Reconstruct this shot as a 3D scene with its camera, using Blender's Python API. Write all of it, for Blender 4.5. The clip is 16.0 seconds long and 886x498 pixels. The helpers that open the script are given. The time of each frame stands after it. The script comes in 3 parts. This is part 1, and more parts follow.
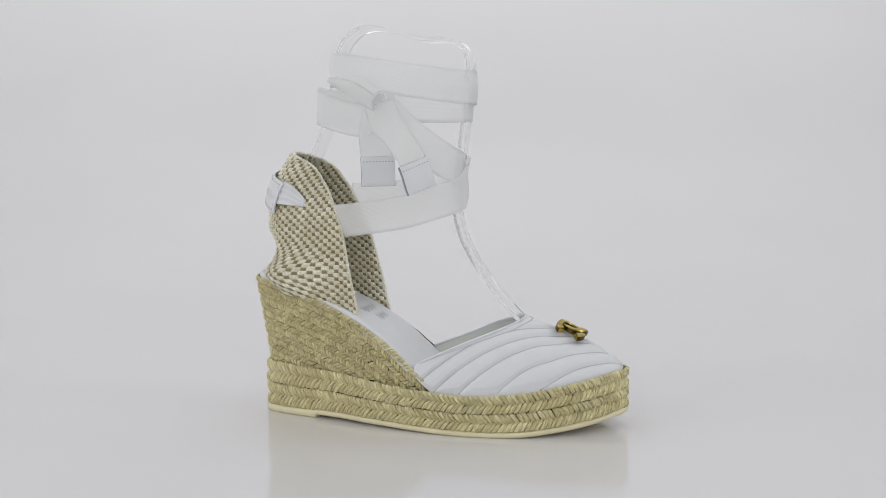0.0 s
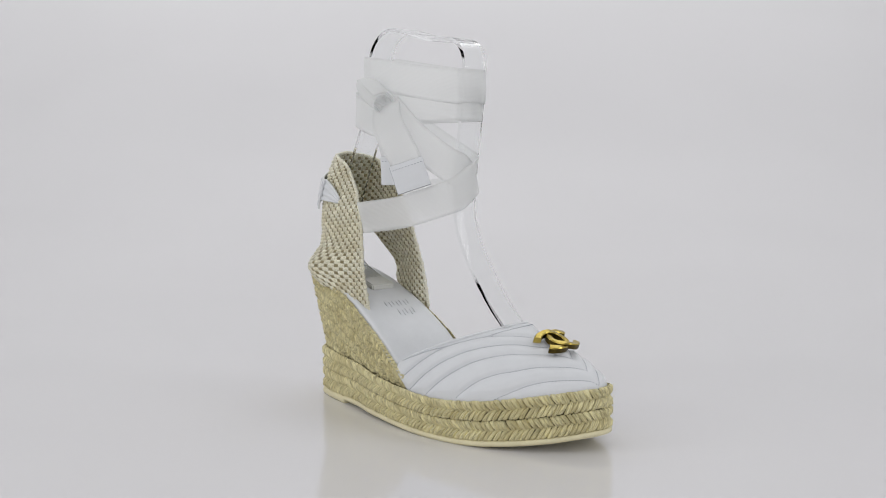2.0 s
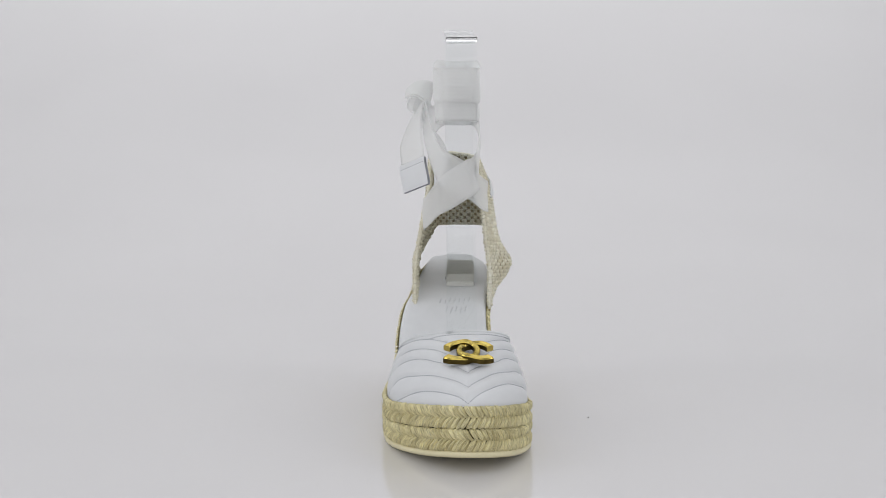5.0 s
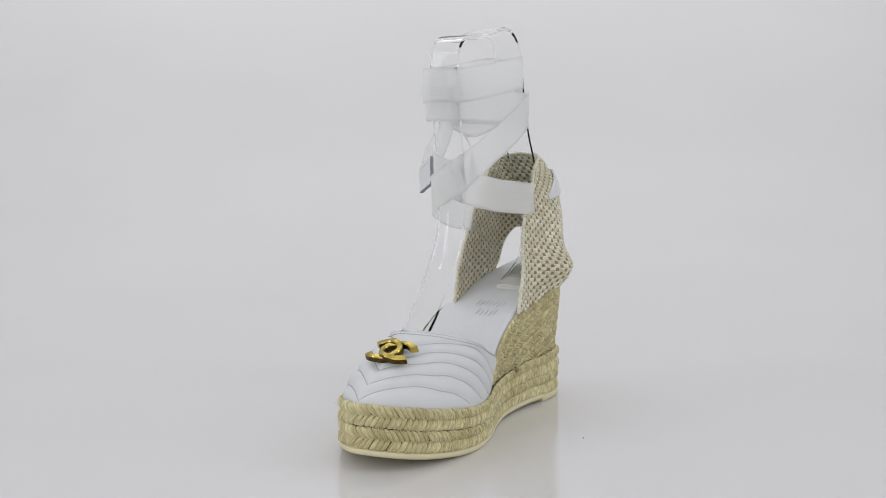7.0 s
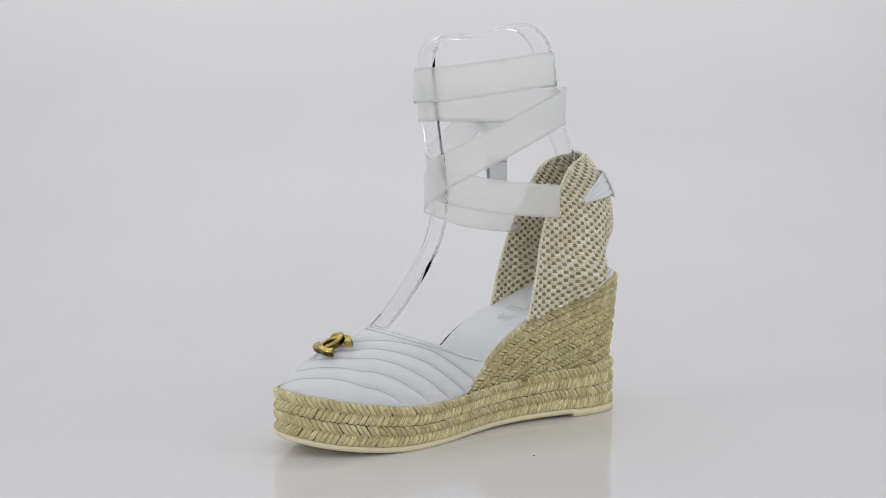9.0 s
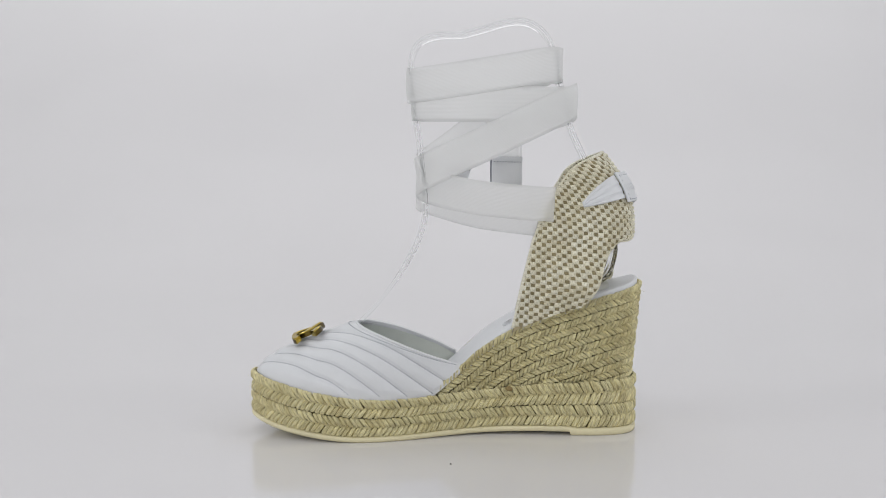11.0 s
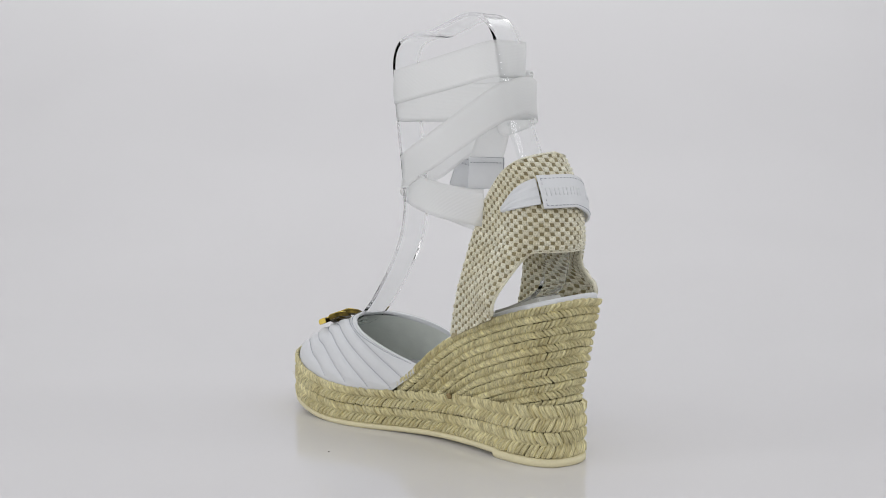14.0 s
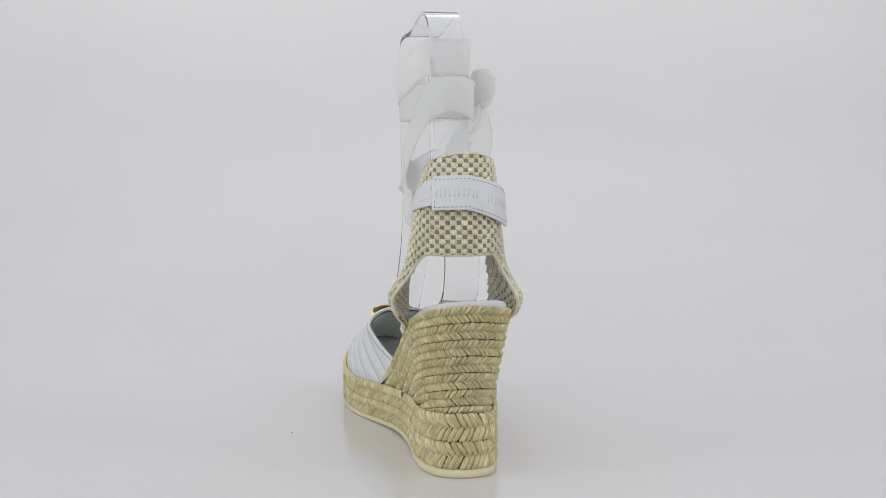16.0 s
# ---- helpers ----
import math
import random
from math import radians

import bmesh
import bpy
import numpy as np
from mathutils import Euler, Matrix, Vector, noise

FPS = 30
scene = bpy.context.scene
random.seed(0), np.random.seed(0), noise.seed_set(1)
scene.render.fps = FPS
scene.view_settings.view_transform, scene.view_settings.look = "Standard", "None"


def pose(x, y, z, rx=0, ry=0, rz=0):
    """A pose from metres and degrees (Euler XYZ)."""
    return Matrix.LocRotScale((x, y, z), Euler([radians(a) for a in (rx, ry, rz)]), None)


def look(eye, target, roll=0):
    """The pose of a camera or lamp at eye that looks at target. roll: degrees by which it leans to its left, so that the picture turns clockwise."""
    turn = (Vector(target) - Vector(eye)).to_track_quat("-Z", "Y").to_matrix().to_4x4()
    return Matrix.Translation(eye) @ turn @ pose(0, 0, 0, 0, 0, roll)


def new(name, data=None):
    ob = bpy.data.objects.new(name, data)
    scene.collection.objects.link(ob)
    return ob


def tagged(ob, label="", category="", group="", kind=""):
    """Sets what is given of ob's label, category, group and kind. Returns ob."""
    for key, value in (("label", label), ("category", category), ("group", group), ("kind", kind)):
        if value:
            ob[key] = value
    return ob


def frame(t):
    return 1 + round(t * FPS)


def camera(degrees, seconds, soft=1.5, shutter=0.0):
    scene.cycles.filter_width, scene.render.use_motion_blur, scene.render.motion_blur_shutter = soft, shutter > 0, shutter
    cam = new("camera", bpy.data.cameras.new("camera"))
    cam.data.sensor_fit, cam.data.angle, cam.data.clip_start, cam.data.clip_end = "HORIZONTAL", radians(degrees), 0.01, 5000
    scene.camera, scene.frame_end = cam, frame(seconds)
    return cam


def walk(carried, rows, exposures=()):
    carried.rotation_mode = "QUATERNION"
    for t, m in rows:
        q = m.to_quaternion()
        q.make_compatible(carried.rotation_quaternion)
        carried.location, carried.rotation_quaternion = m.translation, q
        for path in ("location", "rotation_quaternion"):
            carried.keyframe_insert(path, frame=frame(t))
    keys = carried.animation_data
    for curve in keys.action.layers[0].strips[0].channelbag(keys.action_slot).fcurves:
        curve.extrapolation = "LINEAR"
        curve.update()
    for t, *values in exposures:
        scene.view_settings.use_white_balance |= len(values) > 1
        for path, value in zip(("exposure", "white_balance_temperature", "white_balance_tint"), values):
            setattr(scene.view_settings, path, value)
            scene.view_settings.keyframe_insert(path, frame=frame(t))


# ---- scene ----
# A still camera before a white sweep; the shoe turns on the spot like on a turntable.
cam = camera(44.68, 16.0, soft=0.6)
EYE = pose(0, -0.70, 0.180, 90 - 5.365, 0.08, -0.151)
walk(cam, [(0.0, EYE), (16.0, EYE)])

# ---- light: a white light tent with a large softbox above ----
world = bpy.data.worlds.new("studio")
scene.world = world
world.use_nodes = True
bg = world.node_tree.nodes["Background"]
bg.inputs["Color"].default_value = (0.985, 0.99, 1.0, 1)
bg.inputs["Strength"].default_value = 0.62
scene.view_settings.exposure = 0.0


def softbox(name, eye, target, size_x, size_y, power, color):
    lamp = bpy.data.lights.new(name, "AREA")
    lamp.shape, lamp.size, lamp.size_y, lamp.energy, lamp.color = "RECTANGLE", size_x, size_y, power, color
    ob = new(name, lamp)
    ob.matrix_world = look(eye, target)
    return ob


softbox("softbox_above", (0.05, -0.15, 1.35), (0, 0.02, 0), 1.2, 0.9, 0.5, (1.0, 0.985, 0.97))
softbox("softbox_front", (-0.35, -2.4, 0.7), (0, 0, 0.14), 3.6, 2.0, 23.0, (1.0, 0.99, 0.98))
# unseen fill lamp, added to brighten the backdrop
softbox("backdrop_fill", (0, 1.35, 1.7), (0, 1.65, 0.2), 2.6, 1.0, 9.5, (0.985, 0.99, 1.0))
for side in (-1, 1):
    softbox("strip_light", (1.35 * side, -0.45, 0.75), (0, 0, 0.14), 0.25, 1.1, 3.0, (1.0, 0.99, 0.985))


# ---- materials ----
def material(name):
    m = bpy.data.materials.new(name)
    m.use_nodes = True
    nt = m.node_tree
    return m, nt, nt.nodes["Principled BSDF"]


def add(nt, kind, **values):
    n = nt.nodes.new(kind)
    for k, v in values.items():
        n.inputs[k.replace("_", " ")].default_value = v
    return n


def noise_tex(nt, scale, detail=4.0, coords="Object", stretch=(1, 1, 1)):
    tc = nt.nodes.new("ShaderNodeTexCoord")
    mp = nt.nodes.new("ShaderNodeMapping")
    mp.inputs["Scale"].default_value = stretch
    n = add(nt, "ShaderNodeTexNoise", Scale=scale, Detail=detail, Roughness=0.6)
    nt.links.new(tc.outputs[coords], mp.inputs["Vector"])
    nt.links.new(mp.outputs["Vector"], n.inputs["Vector"])
    return n.outputs["Fac"]


def ramp(nt, fac, stops):
    r = nt.nodes.new("ShaderNodeValToRGB")
    while len(r.color_ramp.elements) < len(stops):
        r.color_ramp.elements.new(0.5)
    for e, (pos, col) in zip(r.color_ramp.elements, stops):
        e.position, e.color = pos, (*col, 1)
    nt.links.new(fac, r.inputs["Fac"])
    return r.outputs["Color"]


def multiply(nt, a, b, fac=1.0):
    n = nt.nodes.new("ShaderNodeMix")
    n.data_type, n.blend_type = "RGBA", "MULTIPLY"
    n.inputs[0].default_value = fac
    nt.links.new(a, n.inputs[6])
    nt.links.new(b, n.inputs[7])
    return n.outputs[2]


def bump(nt, fac, strength, distance):
    b = add(nt, "ShaderNodeBump", Strength=strength, Distance=distance)
    nt.links.new(fac, b.inputs["Height"])
    return b.outputs["Normal"]


def simple(name, color, rough, grain=400.0, vary=0.08, relief=0.15, depth=0.0004, metal=0.0):
    """One base colour with variation at two scales and fine relief."""
    m, nt, b = material(name)
    fine, wide = noise_tex(nt, grain), noise_tex(nt, grain / 14, 3.0)
    lo, hi = [c * (1 - vary) for c in color], [min(1, c * (1 + vary)) for c in color]
    col = multiply(nt, ramp(nt, wide, [(0.3, lo), (0.7, hi)]), ramp(nt, fine, [(0.3, (1 - vary,) * 3), (0.7, (1, 1, 1))]))
    nt.links.new(col, b.inputs["Base Color"])
    nt.links.new(bump(nt, fine, relief, depth), b.inputs["Normal"])
    b.inputs["Roughness"].default_value, b.inputs["Metallic"].default_value = rough, metal
    return m


def fibre(name, color, low=0.62, along=(15.0, 1.6)):
    """Plant-fibre yarn: each strand its own tone, with streaks along it (u across, v along)."""
    m, nt, b = material(name)
    geo = nt.nodes.new("ShaderNodeNewGeometry")
    info = nt.nodes.new("ShaderNodeObjectInfo")
    total, wrap = nt.nodes.new("ShaderNodeMath"), nt.nodes.new("ShaderNodeMath")
    total.operation, wrap.operation = "ADD", "FRACT"
    nt.links.new(geo.outputs["Random Per Island"], total.inputs[0])
    nt.links.new(info.outputs["Random"], total.inputs[1])
    nt.links.new(total.outputs[0], wrap.inputs[0])
    tone = ramp(nt, wrap.outputs[0], [(0.0, (low, low * 0.97, low * 0.88)), (0.45, (0.92, 0.92, 0.9)), (1.0, (1.1, 1.1, 1.08))])
    streak = noise_tex(nt, 1.0, 3.0, "UV", (along[0], along[1], 1))
    shade = ramp(nt, streak, [(0.3, [c * 0.5 for c in color]), (0.48, color), (0.72, [min(1, c * 1.45) for c in color])])
    stain = ramp(nt, noise_tex(nt, 45.0, 2.0), [(0.35, (0.9, 0.88, 0.82)), (0.65, (1, 1, 1))])
    nt.links.new(multiply(nt, multiply(nt, shade, tone), stain), b.inputs["Base Color"])
    nt.links.new(bump(nt, streak, 0.9, 0.0008), b.inputs["Normal"])
    b.inputs["Roughness"].default_value = 0.62
    b.inputs["Sheen Weight"].default_value = 0.1
    return m


JUTE = fibre("jute_yarn", (0.71, 0.65, 0.40), 0.86)
# jute darkened to stand in for the shade in the nooks between strands
GAP_SHADE = simple("jute_gap_shade", (0.11, 0.09, 0.04), 0.9, 900, 0.2, 0.5, 0.001)
CREAM = fibre("cream_thread", (0.84, 0.81, 0.67), 0.9, (8.0, 3.0))
OLIVE = fibre("olive_thread", (0.33, 0.285, 0.16), 0.78, (8.0, 3.0))
BACKING = simple("canvas_backing", (0.42, 0.36, 0.22), 0.9, 1200, 0.15, 0.4)
LEATHER = simple("white_leather", (0.69, 0.705, 0.73), 0.42, 1500, 0.02, 0.12, 0.0002)
LINING = simple("pale_lining", (0.74, 0.77, 0.72), 0.6, 1300, 0.04, 0.2, 0.0002)
THREAD = simple("grey_thread", (0.34, 0.36, 0.41), 0.7, 1500, 0.1)
EDGE = simple("cut_leather_edge", (0.30, 0.31, 0.34), 0.7, 1500, 0.1)
EMBOSS = simple("embossed_leather", (0.665, 0.68, 0.705), 0.35, 1500, 0.04)
RUBBER = simple("cream_rubber", (0.74, 0.68, 0.45), 0.5, 700, 0.05, 0.12, 0.0002)
PAD = simple("frosted_pad", (0.62, 0.62, 0.59), 0.4, 800, 0.04)


def brass_material():
    m, nt, b = material("antique_brass")
    wear = noise_tex(nt, 70.0, 4.0)
    nt.links.new(ramp(nt, wear, [(0.3, (0.34, 0.25, 0.05)), (0.55, (0.50, 0.39, 0.10)), (0.75, (0.62, 0.50, 0.17))]), b.inputs["Base Color"])
    nt.links.new(bump(nt, noise_tex(nt, 700.0), 0.15, 0.0002), b.inputs["Normal"])
    b.inputs["Metallic"].default_value, b.inputs["Roughness"].default_value = 1.0, 0.22
    return m


def patina_material():
    m, nt, b = material("dark_brass_patina")
    nt.links.new(ramp(nt, noise_tex(nt, 160.0, 4.0), [(0.3, (0.045, 0.032, 0.008)), (0.7, (0.16, 0.115, 0.03))]), b.inputs["Base Color"])
    b.inputs["Metallic"].default_value, b.inputs["Roughness"].default_value = 1.0, 0.38
    return m


def ribbon_material():
    """White ribbed ribbon that lets some light through."""
    m, nt, b = material("white_grosgrain")
    tc = nt.nodes.new("ShaderNodeTexCoord")
    w = add(nt, "ShaderNodeTexWave", Scale=1.0, Distortion=0.6, Detail=1.0)
    w.bands_direction = "Y"
    mp = nt.nodes.new("ShaderNodeMapping")
    mp.inputs["Scale"].default_value = (0.3, 380.0, 1)
    nt.links.new(tc.outputs["UV"], mp.inputs["Vector"])
    nt.links.new(mp.outputs["Vector"], w.inputs["Vector"])
    nt.links.new(ramp(nt, w.outputs["Fac"], [(0.0, (0.92, 0.93, 0.93)), (1.0, (0.98, 0.98, 0.98))]), b.inputs["Base Color"])
    normal = bump(nt, w.outputs["Fac"], 0.35, 0.0005)
    nt.links.new(normal, b.inputs["Normal"])
    b.inputs["Roughness"].default_value = 0.55
    tr = add(nt, "ShaderNodeBsdfTranslucent", Color=(0.98, 0.985, 0.985, 1))
    clear = add(nt, "ShaderNodeBsdfTransparent")
    mix, mix2 = add(nt, "ShaderNodeMixShader", Fac=0.55), add(nt, "ShaderNodeMixShader", Fac=0.44)
    nt.links.new(b.outputs[0], mix.inputs[1])
    nt.links.new(tr.outputs[0], mix.inputs[2])
    nt.links.new(mix.outputs[0], mix2.inputs[1])
    nt.links.new(clear.outputs[0], mix2.inputs[2])
    nt.links.new(mix2.outputs[0], nt.nodes["Material Output"].inputs["Surface"])
    return m


def acrylic_material():
    m, nt, b = material("clear_acrylic")
    b.inputs["Base Color"].default_value = (0.97, 0.98, 0.98, 1)
    b.inputs["Transmission Weight"].default_value = 1.0
    b.inputs["Roughness"].default_value = 0.02
    b.inputs["IOR"].default_value = 1.24
    return m


def sweep_material():
    m, nt, b = material("white_gloss_sweep")
    wide = noise_tex(nt, 1.6, 2.0)
    nt.links.new(ramp(nt, wide, [(0.3, (0.675, 0.667, 0.683)), (0.7, (0.705, 0.697, 0.713))]), b.inputs["Base Color"])
    b.inputs["Roughness"].default_value = 0.11
    b.inputs["Specular IOR Level"].default_value = 0.7
    nt.links.new(bump(nt, noise_tex(nt, 30.0, 2.0), 0.02, 0.001), b.inputs["Normal"])
    return m


PATINA, BRASS, RIBBON, ACRYLIC, SWEEP = patina_material(), brass_material(), ribbon_material(), acrylic_material(), sweep_material()
WALL = simple("reflection_wall_grey", (0.42, 0.42, 0.43), 0.8, 60, 0.03)


# ---- helpers for shapes (millimetres in, metres out) ----
def spline(points, n, closed=False):
    """n points of a smooth curve through the given ones."""
    p = np.asarray(points, float)
    k = len(p)
    out = []
    for u in np.linspace(0, k if closed else k - 1, n, endpoint=not closed):
        i = int(min(u, (k if closed else k - 1) - 1e-9))
        t = u - i
        if closed:
            a, b, c, d = (p[(i + j) % k] for j in (-1, 0, 1, 2))
        else:
            b, c = p[i], p[i + 1]
            a = p[i - 1] if i else 2 * b - c
            d = p[i + 2] if i + 2 < k else 2 * c - b
        out.append(0.5 * (2 * b + (c - a) * t + (2 * a - 5 * b + 4 * c - d) * t ** 2 + (3 * b - a - 3 * c + d) * t ** 3))
    return np.array(out)


def profile(points):
    """A smooth function through (x, value) pairs with rising x."""
    c = spline(points, 400)
    order = np.argsort(c[:, 0])
    xs, vs = c[order, 0], c[order, 1]
    return lambda x: np.interp(x, xs, vs)


def resample(c, step=None, n=None, closed=False):
    if closed:
        c = np.vstack([c, c[:1]])
    d = np.concatenate([[0], np.cumsum(np.linalg.norm(np.diff(c, axis=0), axis=1))])
    n = n or max(2, int(round(d[-1] / step)))
    s = np.linspace(0, d[-1], n, endpoint=not closed)
    return np.stack([np.interp(s, d, c[:, i]) for i in range(c.shape[1])], 1)


def mesh_of(name, verts, faces, mats, uvs=None, slots=None, smooth=True):
    me = bpy.data.meshes.new(name)
    me.from_pydata([tuple(v) for v in np.asarray(verts) * 0.001], [], [tuple(int(i) for i in f) for f in faces])
    for m in mats:
        me.materials.append(m)
    if slots is not None:
        me.polygons.foreach_set("material_index", np.asarray(slots, np.int32))
    if uvs is not None:
        layer = me.uv_layers.new(name="UVMap")
        idx = np.empty(len(me.loops), np.int32)
        me.loops.foreach_get("vertex_index", idx)
        layer.data.foreach_set("uv", np.asarray(uvs, np.float32)[idx].ravel())
    if smooth:
        me.polygons.foreach_set("use_smooth", [True] * len(me.polygons))
    me.update()
    return me


def part(name, me, parent, label=""):
    ob = new(name, me)
    ob.parent = parent
    return tagged(ob, label)


def grid_faces(nu, nv, base=0, close_u=False, flip=False):
    f = []
    for i in range(nu if close_u else nu - 1):
        j = (i + 1) % nu
        for k in range(nv - 1):
            q = (base + i * nv + k, base + j * nv + k, base + j * nv + k + 1, base + i * nv + k + 1)
            f.append(q[::-1] if flip else q)
    return f


def tube(path, radius, sides=8, closed=False, flat=1.0):
    """Verts and faces of a tube along a path."""
    p = np.asarray(path, float)
    tan = np.gradient(p, axis=0) if not closed else np.roll(p, -1, 0) - np.roll(p, 1, 0)
    tan /= np.linalg.norm(tan, axis=1)[:, None] + 1e-9
    ref = np.array([0.0, 0.0, 1.0])
    verts = []
    for i in range(len(p)):
        side = np.cross(tan[i], ref)
        if np.linalg.norm(side) < 0.1:
            side = np.cross(tan[i], [0.0, 1.0, 0.0])
        side /= np.linalg.norm(side)
        up = np.cross(side, tan[i])
        for k in range(sides):
            a = 2 * math.pi * k / sides
            verts.append(p[i] + radius * (math.cos(a) * side * flat + math.sin(a) * up))
    faces = []
    for i in range(len(p) if closed else len(p) - 1):
        j = (i + 1) % len(p)
        for k in range(sides):
            l = (k + 1) % sides
            faces.append((i * sides + k, j * sides + k, j * sides + l, i * sides + l))
    if not closed:
        faces += [tuple(range(sides)), tuple(range((len(p) - 1) * sides, len(p) * sides))[::-1]]
    return np.array(verts), faces


def join(pieces):
    verts, faces, n = [], [], 0
    for v, f in pieces:
        verts.append(v)
        faces += [tuple(i + n for i in q) for q in f]
        n += len(v)
    return np.vstack(verts), faces


def solid(ob, thickness, offset=0.0):
    md = ob.modifiers.new("thickness", "SOLIDIFY")
    md.thickness, md.offset, md.use_even_offset = thickness, offset, False
    return ob


# ---- the place: one glossy white sweep, floor rising into a backdrop, and an added unseen wall behind the camera ----
def build_sweep():
    prof = [(-2.6, 0.0), (-1.2, 0.0), (-0.4, 0.0), (0.0, 0.0), (0.15, 0.0)]
    prof += [(y, 0.18 * (y - 0.15) ** 2.6) for y in np.linspace(0.2, 1.95, 36)]
    prof += [(2.15, 1.15), (2.3, 1.55), (2.38, 2.0), (2.4, 3.0)]
    verts, faces = [], []
    for x in (-2.6, -1.3, 0.0, 1.3, 2.6):
        verts += [(x * 1000, y * 1000, z * 1000) for y, z in prof]
    ob = new("backdrop", mesh_of("backdrop", verts, grid_faces(5, len(prof)), [SWEEP]))
    tagged(ob, "seamless glossy white studio sweep under the shoe", "backdrop", kind="structure")
    # added wall out of view: gives acrylic and brass a grey to reflect
    bm = bmesh.new()
    bmesh.ops.create_cube(bm, size=1.0, matrix=Matrix.Translation((0, -2.68, 1.3)) @ Matrix.Diagonal((5.2, 0.1, 2.6, 1)))
    me = bpy.data.meshes.new("reflection_wall")
    bm.to_mesh(me)
    me.materials.append(WALL)
    tagged(new("reflection_wall", me), "unseen plain grey wall added behind the camera for reflections", "wall", kind="structure")


build_sweep()

# ---- the shoe: x runs to the toe, z up, the turning axis at the origin ----
shoe = tagged(new("wedge_sandal"), "white leather espadrille wedge sandal with braided jute sole and ankle ribbons", "shoe")
form = tagged(new("shoe_form"), "clear bent acrylic display form standing inside the shoe", "shoe form")

# plan of the sole, from the heel's back along the inner side, round the toe and back
PLAN = [(-125.6, 9.6), (-122.3, -1.6), (-112.7, -6.8), (-98.8, -11), (-81.2, -15.2), (-62, -19.6), (-43.8, -25.6), (-18.9, -31), (5.6, -34.6), (27.9, -35.2), (48.8, -32.4), (67.2, -27.7), (85.3, -18), (101.3, -6.4), (112.7, 5.7), (120, 16.9),
        (116.9, 29.9), (103.4, 42.7), (84.3, 51.5), (62.1, 55.7), (39.9, 54.5), (19.8, 49.1), (-0, 41.5), (-19.9, 35.4),
        (-40, 32.7), (-63.1, 32.6), (-90, 34.2), (-109.3, 32), (-121.5, 24.6)]
OUT = resample(spline(PLAN, 900, closed=True), n=720, closed=True)
TAN = np.roll(OUT, -1, 0) - np.roll(OUT, 1, 0)
TAN /= np.linalg.norm(TAN, axis=1)[:, None]
NORM = np.stack([TAN[:, 1], -TAN[:, 0]], 1)
PERIM = float(np.linalg.norm(np.roll(OUT, -1, 0) - OUT, axis=1).sum())
STEP = PERIM / len(OUT)

z_platform = profile([(-140, 36), (-127, 36), (-63, 32), (-24, 28.5), (0, 27), (20, 26), (43, 26.5), (72, 30), (100, 35), (125, 40)])
z_bottom = profile([(-140, 1.4), (-90, 1.6), (-80, 2.2), (-40, 1.8), (0, 0.5), (20, 0), (50, 0), (75, 2), (100, 5.5), (125, 11)])
z_wedge = profile([(-150, 101), (-133, 97), (-118, 92), (-97, 86), (-72, 77.5), (-50, 68), (-29, 54.5), (-14, 41), (2, 28), (10, 22)])


def flare(z, n=None):
    """How far the wedge's wall stands out, by height; it leans out most at the inner back corner."""
    f = (z - 36) / 61
    lean = 5.6
    if n is not None:
        lean += 6.8 * max(0.0, -0.45 * n[0] - 0.89 * n[1]) ** 4 * (n[0] < 0.1)
    return f * lean - 2.7


def at_out(i):
    """Plan point and outward normal at a (fractional) place on the outline."""
    k = int(math.floor(i)) % len(OUT)
    t = i - math.floor(i)
    j = (k + 1) % len(OUT)
    n = NORM[k] * (1 - t) + NORM[j] * t
    return OUT[k] * (1 - t) + OUT[j] * t, n / np.linalg.norm(n)


def braid(name, wall, length, label, pitch=3.4, slant=4.4, seed=1, apart=None, margin=-9.0):
    """A flat two-row braid. wall(s, h, n): the place at s mm along, h from -1 to 1 across, n mm proud."""
    rng = np.random.RandomState(seed)
    verts, faces, uvs, n0, single = [], [], [], 0, []
    NA, NC = 8, 17
    count = int(length / pitch)
    pitch = length / count
    for side in (1, -1):
        for i in range(count):
            s0 = (i + 0.5 + (0.5 if side < 0 else 0)) * pitch + rng.uniform(-0.35, 0.35)
            first, uv_first = len(verts), len(uvs)
            if not margin < s0 < length - margin:
                continue
            lean = slant * rng.uniform(0.85, 1.15)
            proud = rng.uniform(-0.25, 0.25)
            wide = pitch * rng.uniform(1.0, 1.16)
            tip = rng.uniform(0.97, 1.05)
            for a in range(NA):
                t = a / (NA - 1)
                h = side * (-0.10 + (tip + 0.10) * t)
                body = min(1.0, 0.3 + 1.9 * t) * min(1.0, (1.02 - t) / 0.16) ** 0.5
                for c in range(NC):
                    w = c / (NC - 1) - 0.5
                    ridge = 0.22 * math.cos(w * 8 * math.pi)
                    round_w = math.sqrt(max(0.0, 1 - (2 * w) ** 2))
                    lift = 2.5 * body * round_w ** 0.8 + ridge * body - 1.7 + proud - 0.6 * max(0.0, 1 - 2.2 * t)
                    verts.append(wall(s0 + 0.45 * lean - lean * t ** 0.85 + w * wide * (0.5 + 0.5 * body), h, lift))
                    uvs.append((w * 0.5 + 0.5 + i * 0.37, t + i * 1.7))
            if apart and wall(s0, 0.0, 0.0)[0] > apart:
                single.append(mesh_of("strand", verts[first:], grid_faces(NA, NC, flip=side < 0), [JUTE], uvs[uv_first:]))
                del verts[first:], uvs[uv_first:]
                continue
            faces += grid_faces(NA, NC, n0, flip=side < 0)
            n0 += NA * NC
    rope = part(name, mesh_of(name, verts, faces, [JUTE], uvs), shoe, label)
    rope["kind"] = "stuff"
    for me in single:
        part("strand", me, rope)
    return rope


